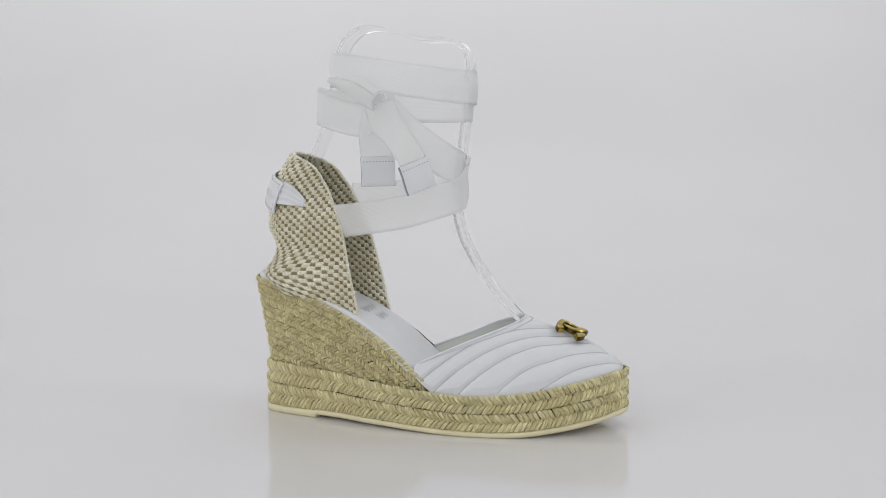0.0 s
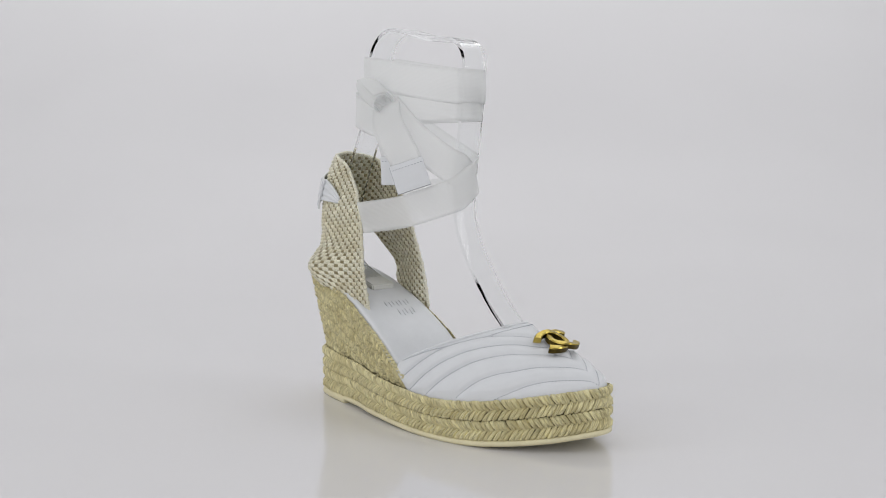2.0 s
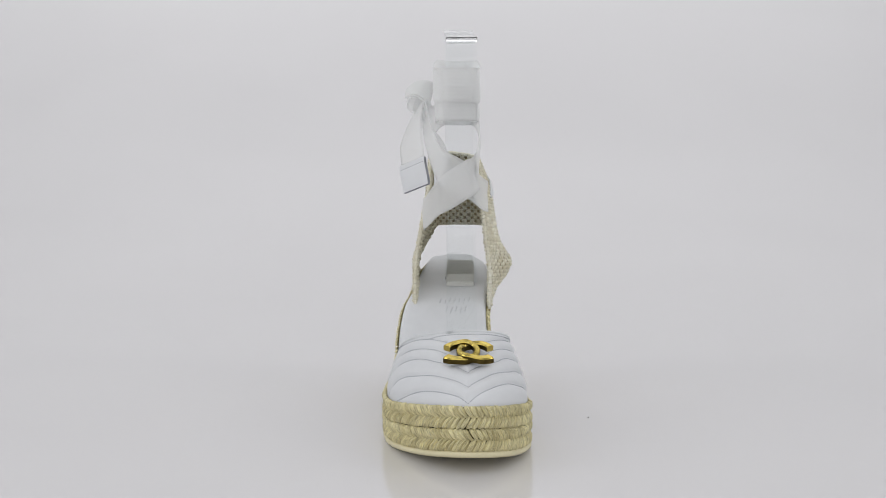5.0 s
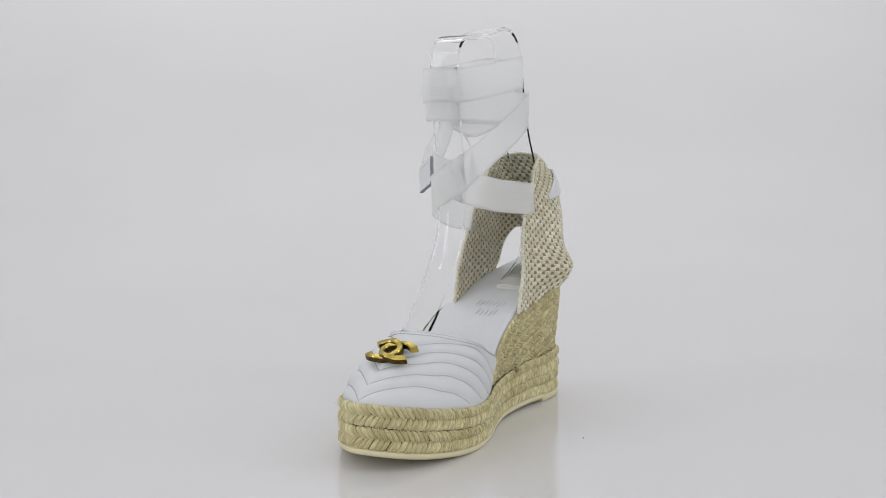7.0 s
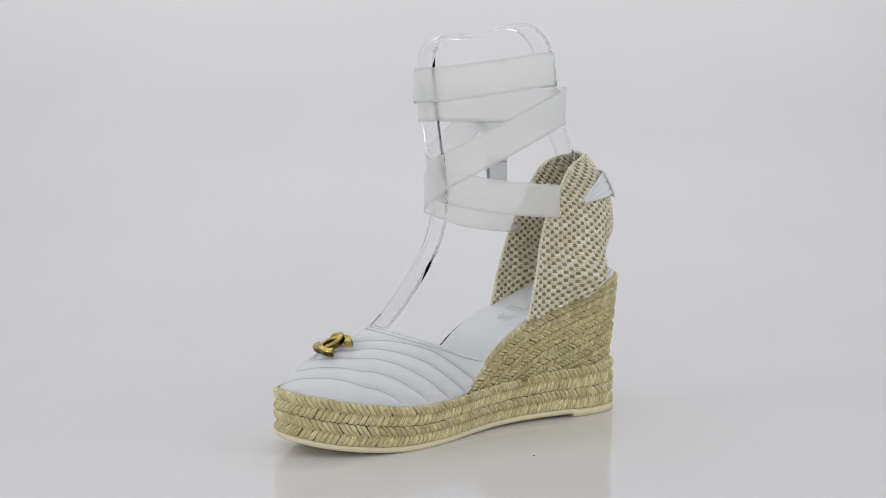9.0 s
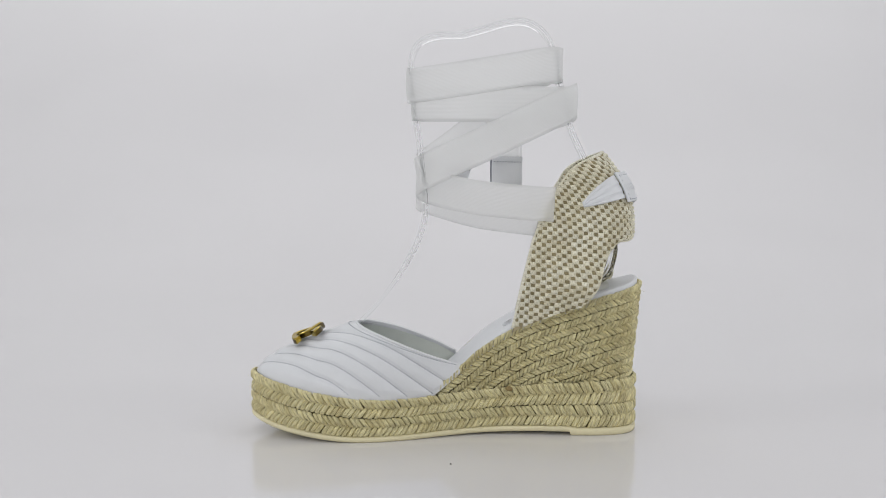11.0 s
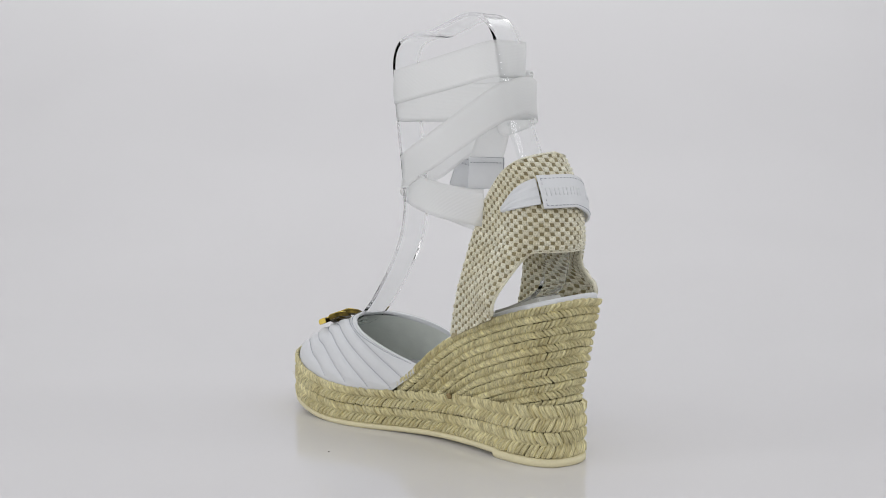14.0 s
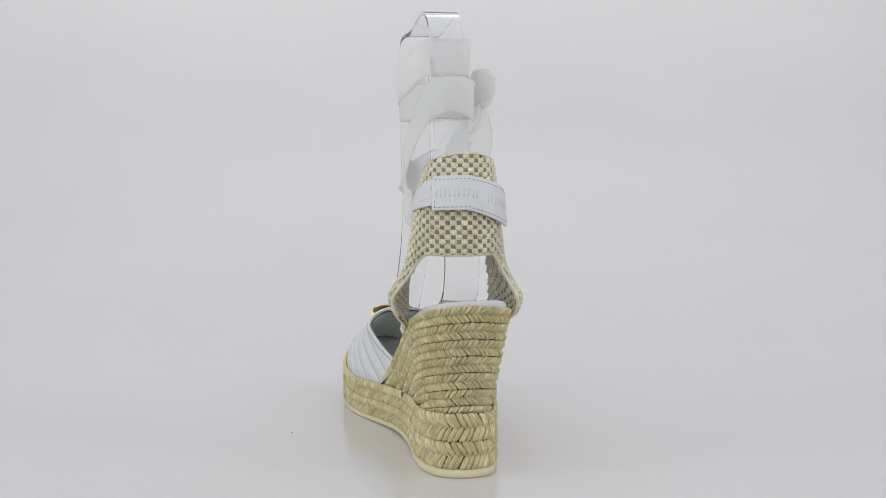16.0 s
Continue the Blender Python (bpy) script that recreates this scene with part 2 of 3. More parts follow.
def build_sole():
    # outsole: a rubber lip with a raised heel block
    verts, nv = [], 6
    for (x, y), n in zip(OUT, NORM):
        heel = x < -83
        zb = 0.0 if heel else z_bottom(x)
        zt = z_bottom(x) + 3.7 if not heel else z_bottom(x) + 3.5
        for off, z in ((-6, zb), (-0.6, zb), (0.5, zb + 0.9), (0.7, (zb + zt) / 2), (0.4, zt - 0.3), (-4, zt)):
            verts.append((x + n[0] * off, y + n[1] * off, z))
    faces = grid_faces(len(OUT), nv, close_u=True)
    faces.append(tuple(i * nv for i in range(len(OUT)))[::-1])
    part("outsole", mesh_of("outsole", verts, faces, [RUBBER]), shoe, "cream rubber outsole with a heel step")

    # dark sheet behind the braids, its colour painting the shade between strands
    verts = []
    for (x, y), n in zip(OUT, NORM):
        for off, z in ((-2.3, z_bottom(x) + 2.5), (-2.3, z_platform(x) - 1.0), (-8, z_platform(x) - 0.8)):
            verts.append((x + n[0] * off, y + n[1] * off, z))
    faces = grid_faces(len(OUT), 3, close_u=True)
    part("platform_shade", mesh_of("platform_shade", verts, faces, [GAP_SHADE]), shoe)

    # two braids round the platform
    for k in (0, 1):
        def wall(s, h, lift, k=k):
            p, n = at_out(s / STEP)
            lo, hi = z_bottom(p[0]) + 3.3, z_platform(p[0])
            mid = lo + (hi - lo) * (0.25 + 0.5 * k)
            return (p[0] + n[0] * lift, p[1] + n[1] * lift, mid + h * (hi - lo) * 0.248)
        braid("platform_braid", wall, PERIM, "braided jute rope round the platform", 3.3, 4.6, seed=3 + k, apart=22.0)


def wedge_rows():
    """The braids that fan over the wedge, from its top edge down to the platform."""
    order = [i for i in range(len(OUT))]
    # walk from the inner front backwards round the heel to the outer front
    front_a = min((i for i in order if OUT[i, 1] < 9), key=lambda i: abs(OUT[i, 0] - 4))
    front_b = min((i for i in order if OUT[i, 1] > 9), key=lambda i: abs(OUT[i, 0] - 4))
    run = list(range(front_a, -1, -1)) + list(range(len(OUT) - 1, front_b - 1, -1))
    xs = np.array([OUT[i, 0] for i in run])
    slope = np.gradient(z_wedge(np.linspace(-150, 10, 400)), np.linspace(-150, 10, 400))
    steep = lambda x: np.sqrt(1 + np.interp(x, np.linspace(-150, 10, 400), slope) ** 2)
    ROW = 8.75
    for k in range(7):
        zc = z_wedge(xs - 3) - (k + 0.5) * ROW * steep(xs)
        keep = [j for j in range(len(run)) if zc[j] > z_platform(xs[j]) - 6.5]
        if len(keep) < 8:
            continue
        sel, zsel = [run[j] for j in keep], zc[keep]
        pts = np.array([[*(OUT[i] + NORM[i] * flare(z, NORM[i])), z] for i, z in zip(sel, zsel)])
        nrm = NORM[sel]
        d = np.concatenate([[0], np.cumsum(np.linalg.norm(np.diff(pts, axis=0), axis=1))])
        st = steep(xs[keep])
        flat = np.linalg.norm(np.gradient(pts[:, :2], axis=0), axis=1)
        rise = np.clip(np.gradient(pts[:, 2]) / (flat + 1e-6), -1.2, 1.2)

        def wall(s, h, lift, pts=pts, nrm=nrm, d=d, st=st, rise=rise):
            # across the row, square to its slope
            s = s - h * ROW * 0.49 * float(np.interp(s, d, rise))
            p = np.array([np.interp(s, d, pts[:, i]) for i in range(3)])
            n = np.array([np.interp(s, d, nrm[:, i]) for i in range(2)])
            dz = h * ROW * 0.49 * float(np.interp(s, d, st))
            f = flare(p[2] + dz, n) - flare(p[2], n) + lift
            return (p[0] + n[0] * f, p[1] + n[1] * f, p[2] + dz)
        braid("wedge_braid", wall, float(d[-1]), "braided jute rope fanning over the wedge", 2.75, 3.8, seed=20 + k, margin=7.5 if k == 0 else 2.0)

    # sheet inside the wedge behind the braids, coloured as the shade in their gaps
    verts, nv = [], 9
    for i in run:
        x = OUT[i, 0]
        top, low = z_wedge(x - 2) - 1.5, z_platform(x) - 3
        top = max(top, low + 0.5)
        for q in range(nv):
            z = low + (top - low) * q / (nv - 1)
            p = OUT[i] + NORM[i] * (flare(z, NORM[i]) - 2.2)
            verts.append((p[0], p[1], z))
    part("wedge_shade", mesh_of("wedge_shade", verts, grid_faces(len(run), nv, flip=True), [GAP_SHADE]), shoe)


build_sole()
wedge_rows()


def loose_fibres():
    """Stray jute hairs that stand off the braids."""
    rng = np.random.RandomState(7)
    pieces = []
    for _ in range(240):
        i = rng.uniform(0, len(OUT))
        p, n = at_out(i)
        if rng.uniform() < 0.55 or p[0] > -5:
            z, f = rng.uniform(z_bottom(p[0]) + 6, z_platform(p[0])), 1.2
        else:
            z = rng.uniform(z_platform(p[0]), max(z_platform(p[0]) + 1, z_wedge(p[0]) - 1))
            f = flare(z, n) + 1.0
        t = np.array([-n[1], n[0]])
        q = np.array([p[0] + n[0] * f, p[1] + n[1] * f, z])
        d = np.array([*(n * rng.uniform(0.1, 0.8) + t * rng.uniform(-1, 1)), rng.uniform(-0.8, 0.8)])
        e = np.array([*(n * rng.uniform(-0.2, 0.5)), rng.uniform(-0.6, 0.6)])
        l = rng.uniform(1.0, 3.2)
        pieces.append(tube([q, q + d * l * 0.5, q + d * l + e * l * 0.6], 0.05, 3))
    v, f = join(pieces)
    part("loose_fibre", mesh_of("loose_fibre", v, f, [JUTE], [(0.5, 0.5)] * len(v)), shoe, "stray jute hairs")["kind"] = "stuff"


loose_fibres()


def glue_spot():
    """A brown resin spot where two braids meet on the outer side."""
    i = min((k for k in range(len(OUT)) if OUT[k, 1] > 9), key=lambda k: abs(OUT[k, 0] + 44))
    bm = bmesh.new()
    bmesh.ops.create_icosphere(bm, subdivisions=3, radius=1.0)
    for v in bm.verts:
        v.co *= 1 + 0.25 * noise.noise(v.co * 2.2)
        v.co = Vector((v.co.x * 2.2, v.co.y * 0.9, v.co.z * 1.7)) * 0.001 + Vector((OUT[i, 0], OUT[i, 1] + 1.0, 29.5)) * 0.001
    me = bpy.data.meshes.new("glue_spot")
    bm.to_mesh(me)
    bm.free()
    me.materials.append(simple("brown_resin", (0.27, 0.195, 0.07), 0.5, 900, 0.25, 0.4, 0.0005))
    part("glue_spot", me, shoe, "small brown glue spot on the braid")


glue_spot()


# ---- footbed ----
def side_at(x, upper):
    """y of the outline at x on the inner (False) or outer (True) side."""
    sel = OUT[:, 1] > 9 if upper else OUT[:, 1] <= 9
    xs, ys = OUT[sel, 0], OUT[sel, 1]
    o = np.argsort(xs)
    return np.interp(x, xs[o], ys[o])


def footbed_z(x):
    return max(float(z_wedge(x)), 27.0, float(z_platform(x)) - 3.0 if x > 40 else 0.0) + 3.6


def build_footbed():
    verts, nv = [], 22
    loop = [i for i in range(len(OUT)) if OUT[i, 0] < 118]
    start = next(k for k in range(len(loop)) if loop[k] - loop[k - 1] > 1)
    loop = loop[start:] + loop[:start]
    for i in loop:
        x0 = OUT[i, 0]
        grow = flare(float(z_wedge(x0 - 5)), NORM[i]) - 2.3 - 3.4 * float(np.clip((x0 + 15) / 12, 0, 1)) if x0 < 2 else -4.4
        e = OUT[i] + NORM[i] * grow
        sx = max(e[0], -108.0)
        spine = np.array([sx, (side_at(sx, True) + side_at(sx, False)) / 2])
        for q in range(nv):
            t = q / (nv - 1)
            r = min(1.0, t / 0.9)
            r = r ** 0.8
            p = spine + (e - spine) * r
            z = footbed_z(p[0]) - 0.8 * (1 - r * r) - 1.2 * max(0.0, r - 0.93) / 0.07 - 6.0 * max(0.0, t - 0.9) / 0.1
            verts.append((p[0], p[1], z))
    ob = part("insole", mesh_of("insole", verts, grid_faces(len(loop), nv), [LEATHER]), shoe, "white leather padded insole")
    # stamped writing that cannot be read, as slanted bars
    pieces = []
    for r, (x0, n) in enumerate(((-53, 7), (-44, 5))):
        for i in range(n):
            y = 19 - i * 3.3 - r * 2
            x = x0 + (i % 2) * 1.2
            pieces.append(tube([(x - 2.4, y, footbed_z(x - 2.4) - 0.45), (x + 2.2, y - 1.0, footbed_z(x + 2.2) - 0.45)], 0.28, 5))
    v, f = join(pieces)
    part("stamp", mesh_of("stamp", v, f, [EMBOSS]), ob, "faint stamped writing")


build_footbed()

# ---- quilted toe cap ----
HUB = np.array([0.0, 5.0])
THROAT = spline([(-9, -27.3, 42), (6, -26, 49.5), (28, -19.5, 59), (46, -5, 65.8), (53, 14, 68.8), (47.5, 32, 67.5), (30, 43, 61.5), (8, 39.8, 52), (-13.8, 33.2, 44)], 240)
TH_ANG = np.arctan2(THROAT[:, 1] - HUB[1], THROAT[:, 0] - HUB[0])
TH_RAD = np.hypot(THROAT[:, 1] - HUB[1], THROAT[:, 0] - HUB[0])
_rel = OUT - HUB
_ang, _rad = np.arctan2(_rel[:, 1], _rel[:, 0]), np.hypot(_rel[:, 0], _rel[:, 1])
_o = np.argsort(_ang)
OUT_ANG, OUT_RAD = _ang[_o], _rad[_o]
# chevron seams: the tips on the middle line, and how steeply each arm runs back on the two sides
TIP_C = np.array([118.0, 109.5, 99, 90, 78])
RUN_IN = np.array([0.61, 0.71, 0.83, 0.92, 0.97])
RUN_OUT = np.array([0.80, 0.92, 1.03, 1.2, 1.36])
ridge_z = profile([(-30, 68.8), (53, 68.8), (77, 62.5), (92, 58), (110, 48), (117, 41), (121, 37)])


def quilt_lines(x, y, z):
    """Signed distances to the chevron seams, by how far round the cap a place lies from its middle line."""
    run = RUN_OUT if y > 18.5 else RUN_IN
    drop = max(0.0, ridge_z(x) - z)
    round_cap = 0.75 * (y - 18.5) + 1.35 * drop if y > 18.5 else 18.5 - y + drop
    return (x - TIP_C + run * round_cap) / np.sqrt(1 + run ** 2)


def cap_point(ang, v):
    """The smooth toe cap: v is 0 at the rope's rim and 1 at the throat's edge."""
    ro = np.interp(ang, OUT_ANG, OUT_RAD) - 2.6
    ri, zi = np.interp(ang, TH_ANG, TH_RAD), np.interp(ang, TH_ANG, THROAT[:, 2])
    r = ro + (ri - ro) * v
    x, y = HUB[0] + r * math.cos(ang), HUB[1] + r * math.sin(ang)
    xo = HUB[0] + ro * math.cos(ang)
    zo = max(float(z_platform(xo)), float(z_wedge(xo)) if xo < 6 else 0) - 1.5
    return x, y, zo + (zi - zo) * v ** 0.58


def puff(x, y, z, v):
    d = np.min(np.abs(quilt_lines(x, y, z)))
    edge = min(1.0, v / 0.06) * min(1.0, (1 - v) / 0.08)
    return (-0.95 * math.exp(-(d / 1.7) ** 2) + 0.8 * min(1.0, d / 6.0) ** 0.7) * edge


def cap_surface(ang, v, lift):
    """A point on the quilted cap, lifted a little off it."""
    p, q, r = (np.array(cap_point(*k)) for k in ((ang, v), (ang + 0.004, v), (ang, v + 0.004)))
    n = np.cross(q - p, r - p)
    n *= (1 if n @ np.array([p[0] - HUB[0], p[1] - HUB[1], 30.0]) > 0 else -1) / np.linalg.norm(n)
    return p + n * (puff(p[0], p[1], p[2], v) + lift)


def build_toe_cap():
    nu, nv = 300, 110
    angs = np.linspace(TH_ANG[0], TH_ANG[-1], nu)
    verts = np.array([[cap_point(a, v) for v in np.linspace(0, 1, nv) ** 1.35] for a in angs])
    du, dv = np.gradient(verts, axis=0), np.gradient(verts, axis=1)
    n = np.cross(dv, du)
    n /= np.linalg.norm(n, axis=2)[:, :, None] + 1e-9
    out = np.concatenate([verts[:, :, :2] - HUB, np.full(verts.shape[:2] + (1,), 30.0)], 2)
    n *= np.sign((n * out).sum(2, keepdims=True) + 1e-6)
    vv = np.linspace(0, 1, nv) ** 1.35
    off = np.array([[puff(verts[i, j, 0], verts[i, j, 1], verts[i, j, 2], vv[j]) for j in range(nv)] for i in range(nu)])
    surf = verts + n * off[:, :, None]
    me = mesh_of("toe_cap", surf.reshape(-1, 3), grid_faces(nu, nv), [LEATHER])
    cap = part("toe_cap", me, shoe, "quilted white leather toe cap")
    solid(cap, 0.0014, -1.0)
    inside = (verts - n * 2.5)[::3, ::3]
    me = mesh_of("lining", inside.reshape(-1, 3), grid_faces(inside.shape[0], inside.shape[1]), [LINING])
    part("lining", me, cap, "pale smooth lining inside the toe cap")

    # bound edge of the throat
    edge = surf[:, -1, :]
    v, f = tube(resample(edge, n=160), 0.95, 8)
    part("throat_binding", mesh_of("throat_binding", v, f, [LEATHER]), cap)

    def stitches(path, name):
        """Short thread dashes along a line on the cap."""
        p = resample(np.array(path), step=1.0)
        pieces = [tube(p[i:i + 2], 0.26, 5) for i in range(1, len(p) - 2, 2)]
        v, f = join(pieces)
        part(name, mesh_of(name, v, f, [THREAD]), cap, "grey stitched seam")

    side = np.array([[quilt_lines(*verts[i, j]) for j in range(nv)] for i in range(nu)])
    for k in range(len(TIP_C)):
        path = []
        for i in range(3, nu - 3):
            f = side[i, :, k]
            cross = [j for j in range(2, nv - 8) if f[j] > 0 >= f[j + 1]]
            if cross:
                j = cross[0]
                t = f[j] / (f[j] - f[j + 1])
                path.append(cap_surface(angs[i], vv[j] + (vv[j + 1] - vv[j]) * t, 0.12))
            elif len(path) > 8:
                stitches(path, "seam")
                path = []
        if len(path) > 8:
            stitches(path, "seam")
    # seam beside the throat
    stitches([cap_surface(a, 0.92, 0.12) for a in angs[6:-6]], "throat_seam")
    return cap


toe_cap = build_toe_cap()


# ---- brass emblem on the cap: two interlocked open rings ----
def build_emblem():
    holder = part("emblem", None, shoe, "antique brass emblem of two interlocked open rings")
    centre = np.array([83.8, 18.3, 61.6])
    ax, ay = np.array([16.0, 0.0, -6.6]), np.array([0.0, 1.0, 0.0])
    ax /= np.linalg.norm(ax)
    az = np.cross(ax, ay)
    for sign in (-1, 1):
        verts, n = [], 64
        gap = 38
        for i in range(n):
            a = radians(gap + (360 - 2 * gap) * i / (n - 1))
            t = abs(2 * i / (n - 1) - 1)
            wide = 1.75 + 0.6 * max(0.0, t - 0.6) / 0.4
            for rr, hh in ((-wide, -0.8), (-wide, 2.2), (-wide * 0.72, 2.9), (wide * 0.72, 2.9), (wide, 2.2), (wide, -0.8)):
                y = sign * 4.8 + sign * math.cos(a) * (10.0 + rr)
                x = math.sin(a) * (8.2 + rr)
                lift = 0.95 * sign * math.sin(a) * math.exp(-(y / 5.0) ** 2)
                verts.append(centre + ax * x + ay * y + az * (hh + 0.1 + lift - 0.0075 * y * y))
        faces = grid_faces(n, 6) + [tuple(range(6))[::-1], tuple(range((n - 1) * 6, n * 6))]
        for i in range(n - 1):
            faces.append((i * 6 + 5, (i + 1) * 6 + 5, (i + 1) * 6, i * 6))
        flank = [1 if k % 5 in (0, 4) else 0 for k in range((n - 1) * 5)] + [0, 0] + [1] * (n - 1)
        me = mesh_of("ring", verts, faces, [BRASS, PATINA], slots=flank, smooth=False)
        bm = bmesh.new()
        bm.from_mesh(me)
        bmesh.ops.recalc_face_normals(bm, faces=bm.faces)
        bm.to_mesh(me)
        bm.free()
        part("ring", me, holder)


build_emblem()

# ---- woven heel piece ----
back_x = profile([(60, -116), (95, -118), (120, -120.5), (127, -122), (140, -121.5), (150, -119), (160, -115), (167, -111), (175, -105), (182, -100)])
half_w = profile([(60, 28), (70, 28.5), (95, 28.6), (110, 26.6), (125, 24.3), (145, 21.3), (160, 19.0), (172, 16.4), (182, 14)])
front_x = profile([(60, -47), (70, -50), (98, -56.5), (126, -63.5), (150, -73), (158, -77.5), (165, -82), (169.5, -87.5), (173.3, -95.5), (175.8, -102), (177, -105)])
middle_y = profile([(60, 11.3), (100, 11.3), (140, 11.3), (155, 10.2), (168, 8), (180, 5.5)])


def counter_point(s, z, off=0.0):
    """The heel fabric's wall: s mm round from the middle of the back, z up."""
    sign = 1 if s >= 0 else -1
    a, r = abs(s), half_w(z)
    q = r * math.pi / 2
    ear = (10.0 if s >= 0 else 11.0) * math.exp(-((z - 96) / 13) ** 2)
    if a <= q:
        t = a / r
        n = np.array([-math.cos(t), math.sin(t)])
        p = np.array([back_x(z) + r * (1 - math.cos(t)), r * math.sin(t)])
    else:
        n = np.array([0.0, 1.0])
        p = np.array([back_x(z) + r + a - q, r])
    fade = np.clip((p[0] + 62) / -32, 0, 1)
    bend = ear * fade * (3 - 2 * fade) * fade * min(1, a / q)
    p[1] += bend * (1.0 if s >= 0 else 0.45)
    p[0] -= bend * (0.35 if s >= 0 else 1.7)
    ahead = float(np.clip((p[0] + 98) / 38, 0, 1)) * float(np.clip((168 - z) / 34, 0, 1))
    p[1] += ahead * (-6.5 if s >= 0 else 1.8)
    if s >= 0:
        p[0] += 3.0 * ahead
        p[1] += 1.5 * float(np.clip((-75 - p[0]) / 20, 0, 1)) * min(1, a / q) * float(np.clip((z - 104) / 12, 0, 1))
    p = p + n * off
    return np.array([p[0], middle_y(z) + sign * p[1], z])


def s_front(z):
    r = half_w(z)
    d = front_x(z) - back_x(z)
    if d >= r:
        return r * math.pi / 2 + d - r
    return r * math.acos(max(-1.0, min(1.0, 1 - max(d, 0.0) / r)))


def z_low(s):
    """Lower edge: the arch at the back, the sole at the sides."""
    a = abs(s) + (5.0 if s < 0 else 0.0) * min(1.0, abs(s) / 20)
    arch = 122.5 - 34 * max(0.0, (a - 21) / 22.0) ** 1.7 if a < 46 else 0
    x = counter_point(abs(s), 90)[0]
    return max(arch, float(z_wedge(x)) - 1.5)


def build_counter():
    cell, rise = 2.85, 2.55
    verts, faces, slots, uvs, n0 = [], [], [], [], 0
    for layer in (1, -1):
        for i in range(-36, 36):
            for j in range(0, 48):
                sc, zc = (i + 0.5) * cell, 62 + (j + 0.5) * rise
                # the cloth hangs a little askew on the sides
                skew = 0.12 * max(0.0, abs(sc) - 20)
                zc2 = zc + skew
                if abs(sc) > s_front(zc2) + 1.2 or zc2 < z_low(sc) - 1.4 or zc2 > 177.0:
                    continue
                light = (i + j) % 2 == (0 if layer > 0 else 1)
                N = 5
                for a in range(N):
                    for b in range(N):
                        u, w = a / (N - 1) - 0.5, b / (N - 1) - 0.5
                        s = sc + u * cell * (1.3 if light else 0.9)
                        z = zc2 + w * rise * (1.26 if light else 0.9)
                        lim = s_front(min(z, 176.8))
                        s = max(-lim, min(lim, s))
                        z = max(z_low(s), min(177.0, z))
                        swell = math.cos(u * math.pi) ** 0.6 * math.cos(w * math.pi) ** 0.6 if abs(u) < 0.5 and abs(w) < 0.5 else 0
                        off = layer * (0.7 + (1.7 if light else 0.7) * swell)
                        verts.append(counter_point(s, z, off))
                        uvs.append((u + i * 1.3, w + j * 1.7) if light else (w + i * 1.3, u + j * 1.7))
                faces += grid_faces(N, N, n0, flip=layer < 0)
                slots += [0 if light else 1] * ((N - 1) ** 2)
                n0 += N * N
    me = mesh_of("heel_fabric", verts, faces, [CREAM, OLIVE], uvs, slots)
    fabric = part("heel_fabric", me, shoe, "cream and olive basket-woven heel piece with an arched opening")
    # core cloth between the threads
    rows = []
    for s in np.linspace(-92, 92, 185):
        top = 176.6
        while top > 60 and abs(s) > s_front(top):
            top -= 0.5
        lo = z_low(s)
        if top > lo + 1:
            rows.append([counter_point(s, lo + (top - lo) * k / 24) for k in range(25)])
    me = mesh_of("cloth_core", np.array(rows).reshape(-1, 3), grid_faces(len(rows), 25), [BACKING])
    solid(part("cloth_core", me, fabric), 0.0012)

    # rolled edges: front edge over the top, and the arch
    edge = []
    for z in np.linspace(68, 176.8, 70):
        edge.append((s_front(z), z))
    rim = [counter_point(s, z) for s, z in edge] + [counter_point(-s, z) for s, z in edge[::-1]]
    v, f = tube(resample(np.array(rim), n=220), 1.15, 8)
    part("edge_binding", mesh_of("edge_binding", v, f, [CREAM], [(i * 0.07, k * 0.01) for i, k in enumerate(range(len(v)))]), fabric)
    arch = [counter_point(s, z_low(s)) for s in np.linspace(-44, 44, 140)]
    v, f = tube(resample(np.array(arch), n=150), 1.05, 8)
    part("edge_binding", mesh_of("arch_binding", v, f, [CREAM], [(i * 0.07, 0.0) for i in range(len(v))]), fabric)
    return fabric


build_counter()


# ---- leather pull tab on the heel, with its straps ----
def sheet(name, rows, mat, thickness, parent, label=""):
    r = np.array(rows, float)
    me = mesh_of(name, r.reshape(-1, 3), grid_faces(r.shape[0], r.shape[1]), [mat])
    ob = part(name, me, parent, label)
    solid(ob, thickness * 0.001, 0.0)
    bv = ob.modifiers.new("edge", "BEVEL")
    bv.width, bv.segments, bv.limit_method = 0.0003, 2, "ANGLE"
    return ob


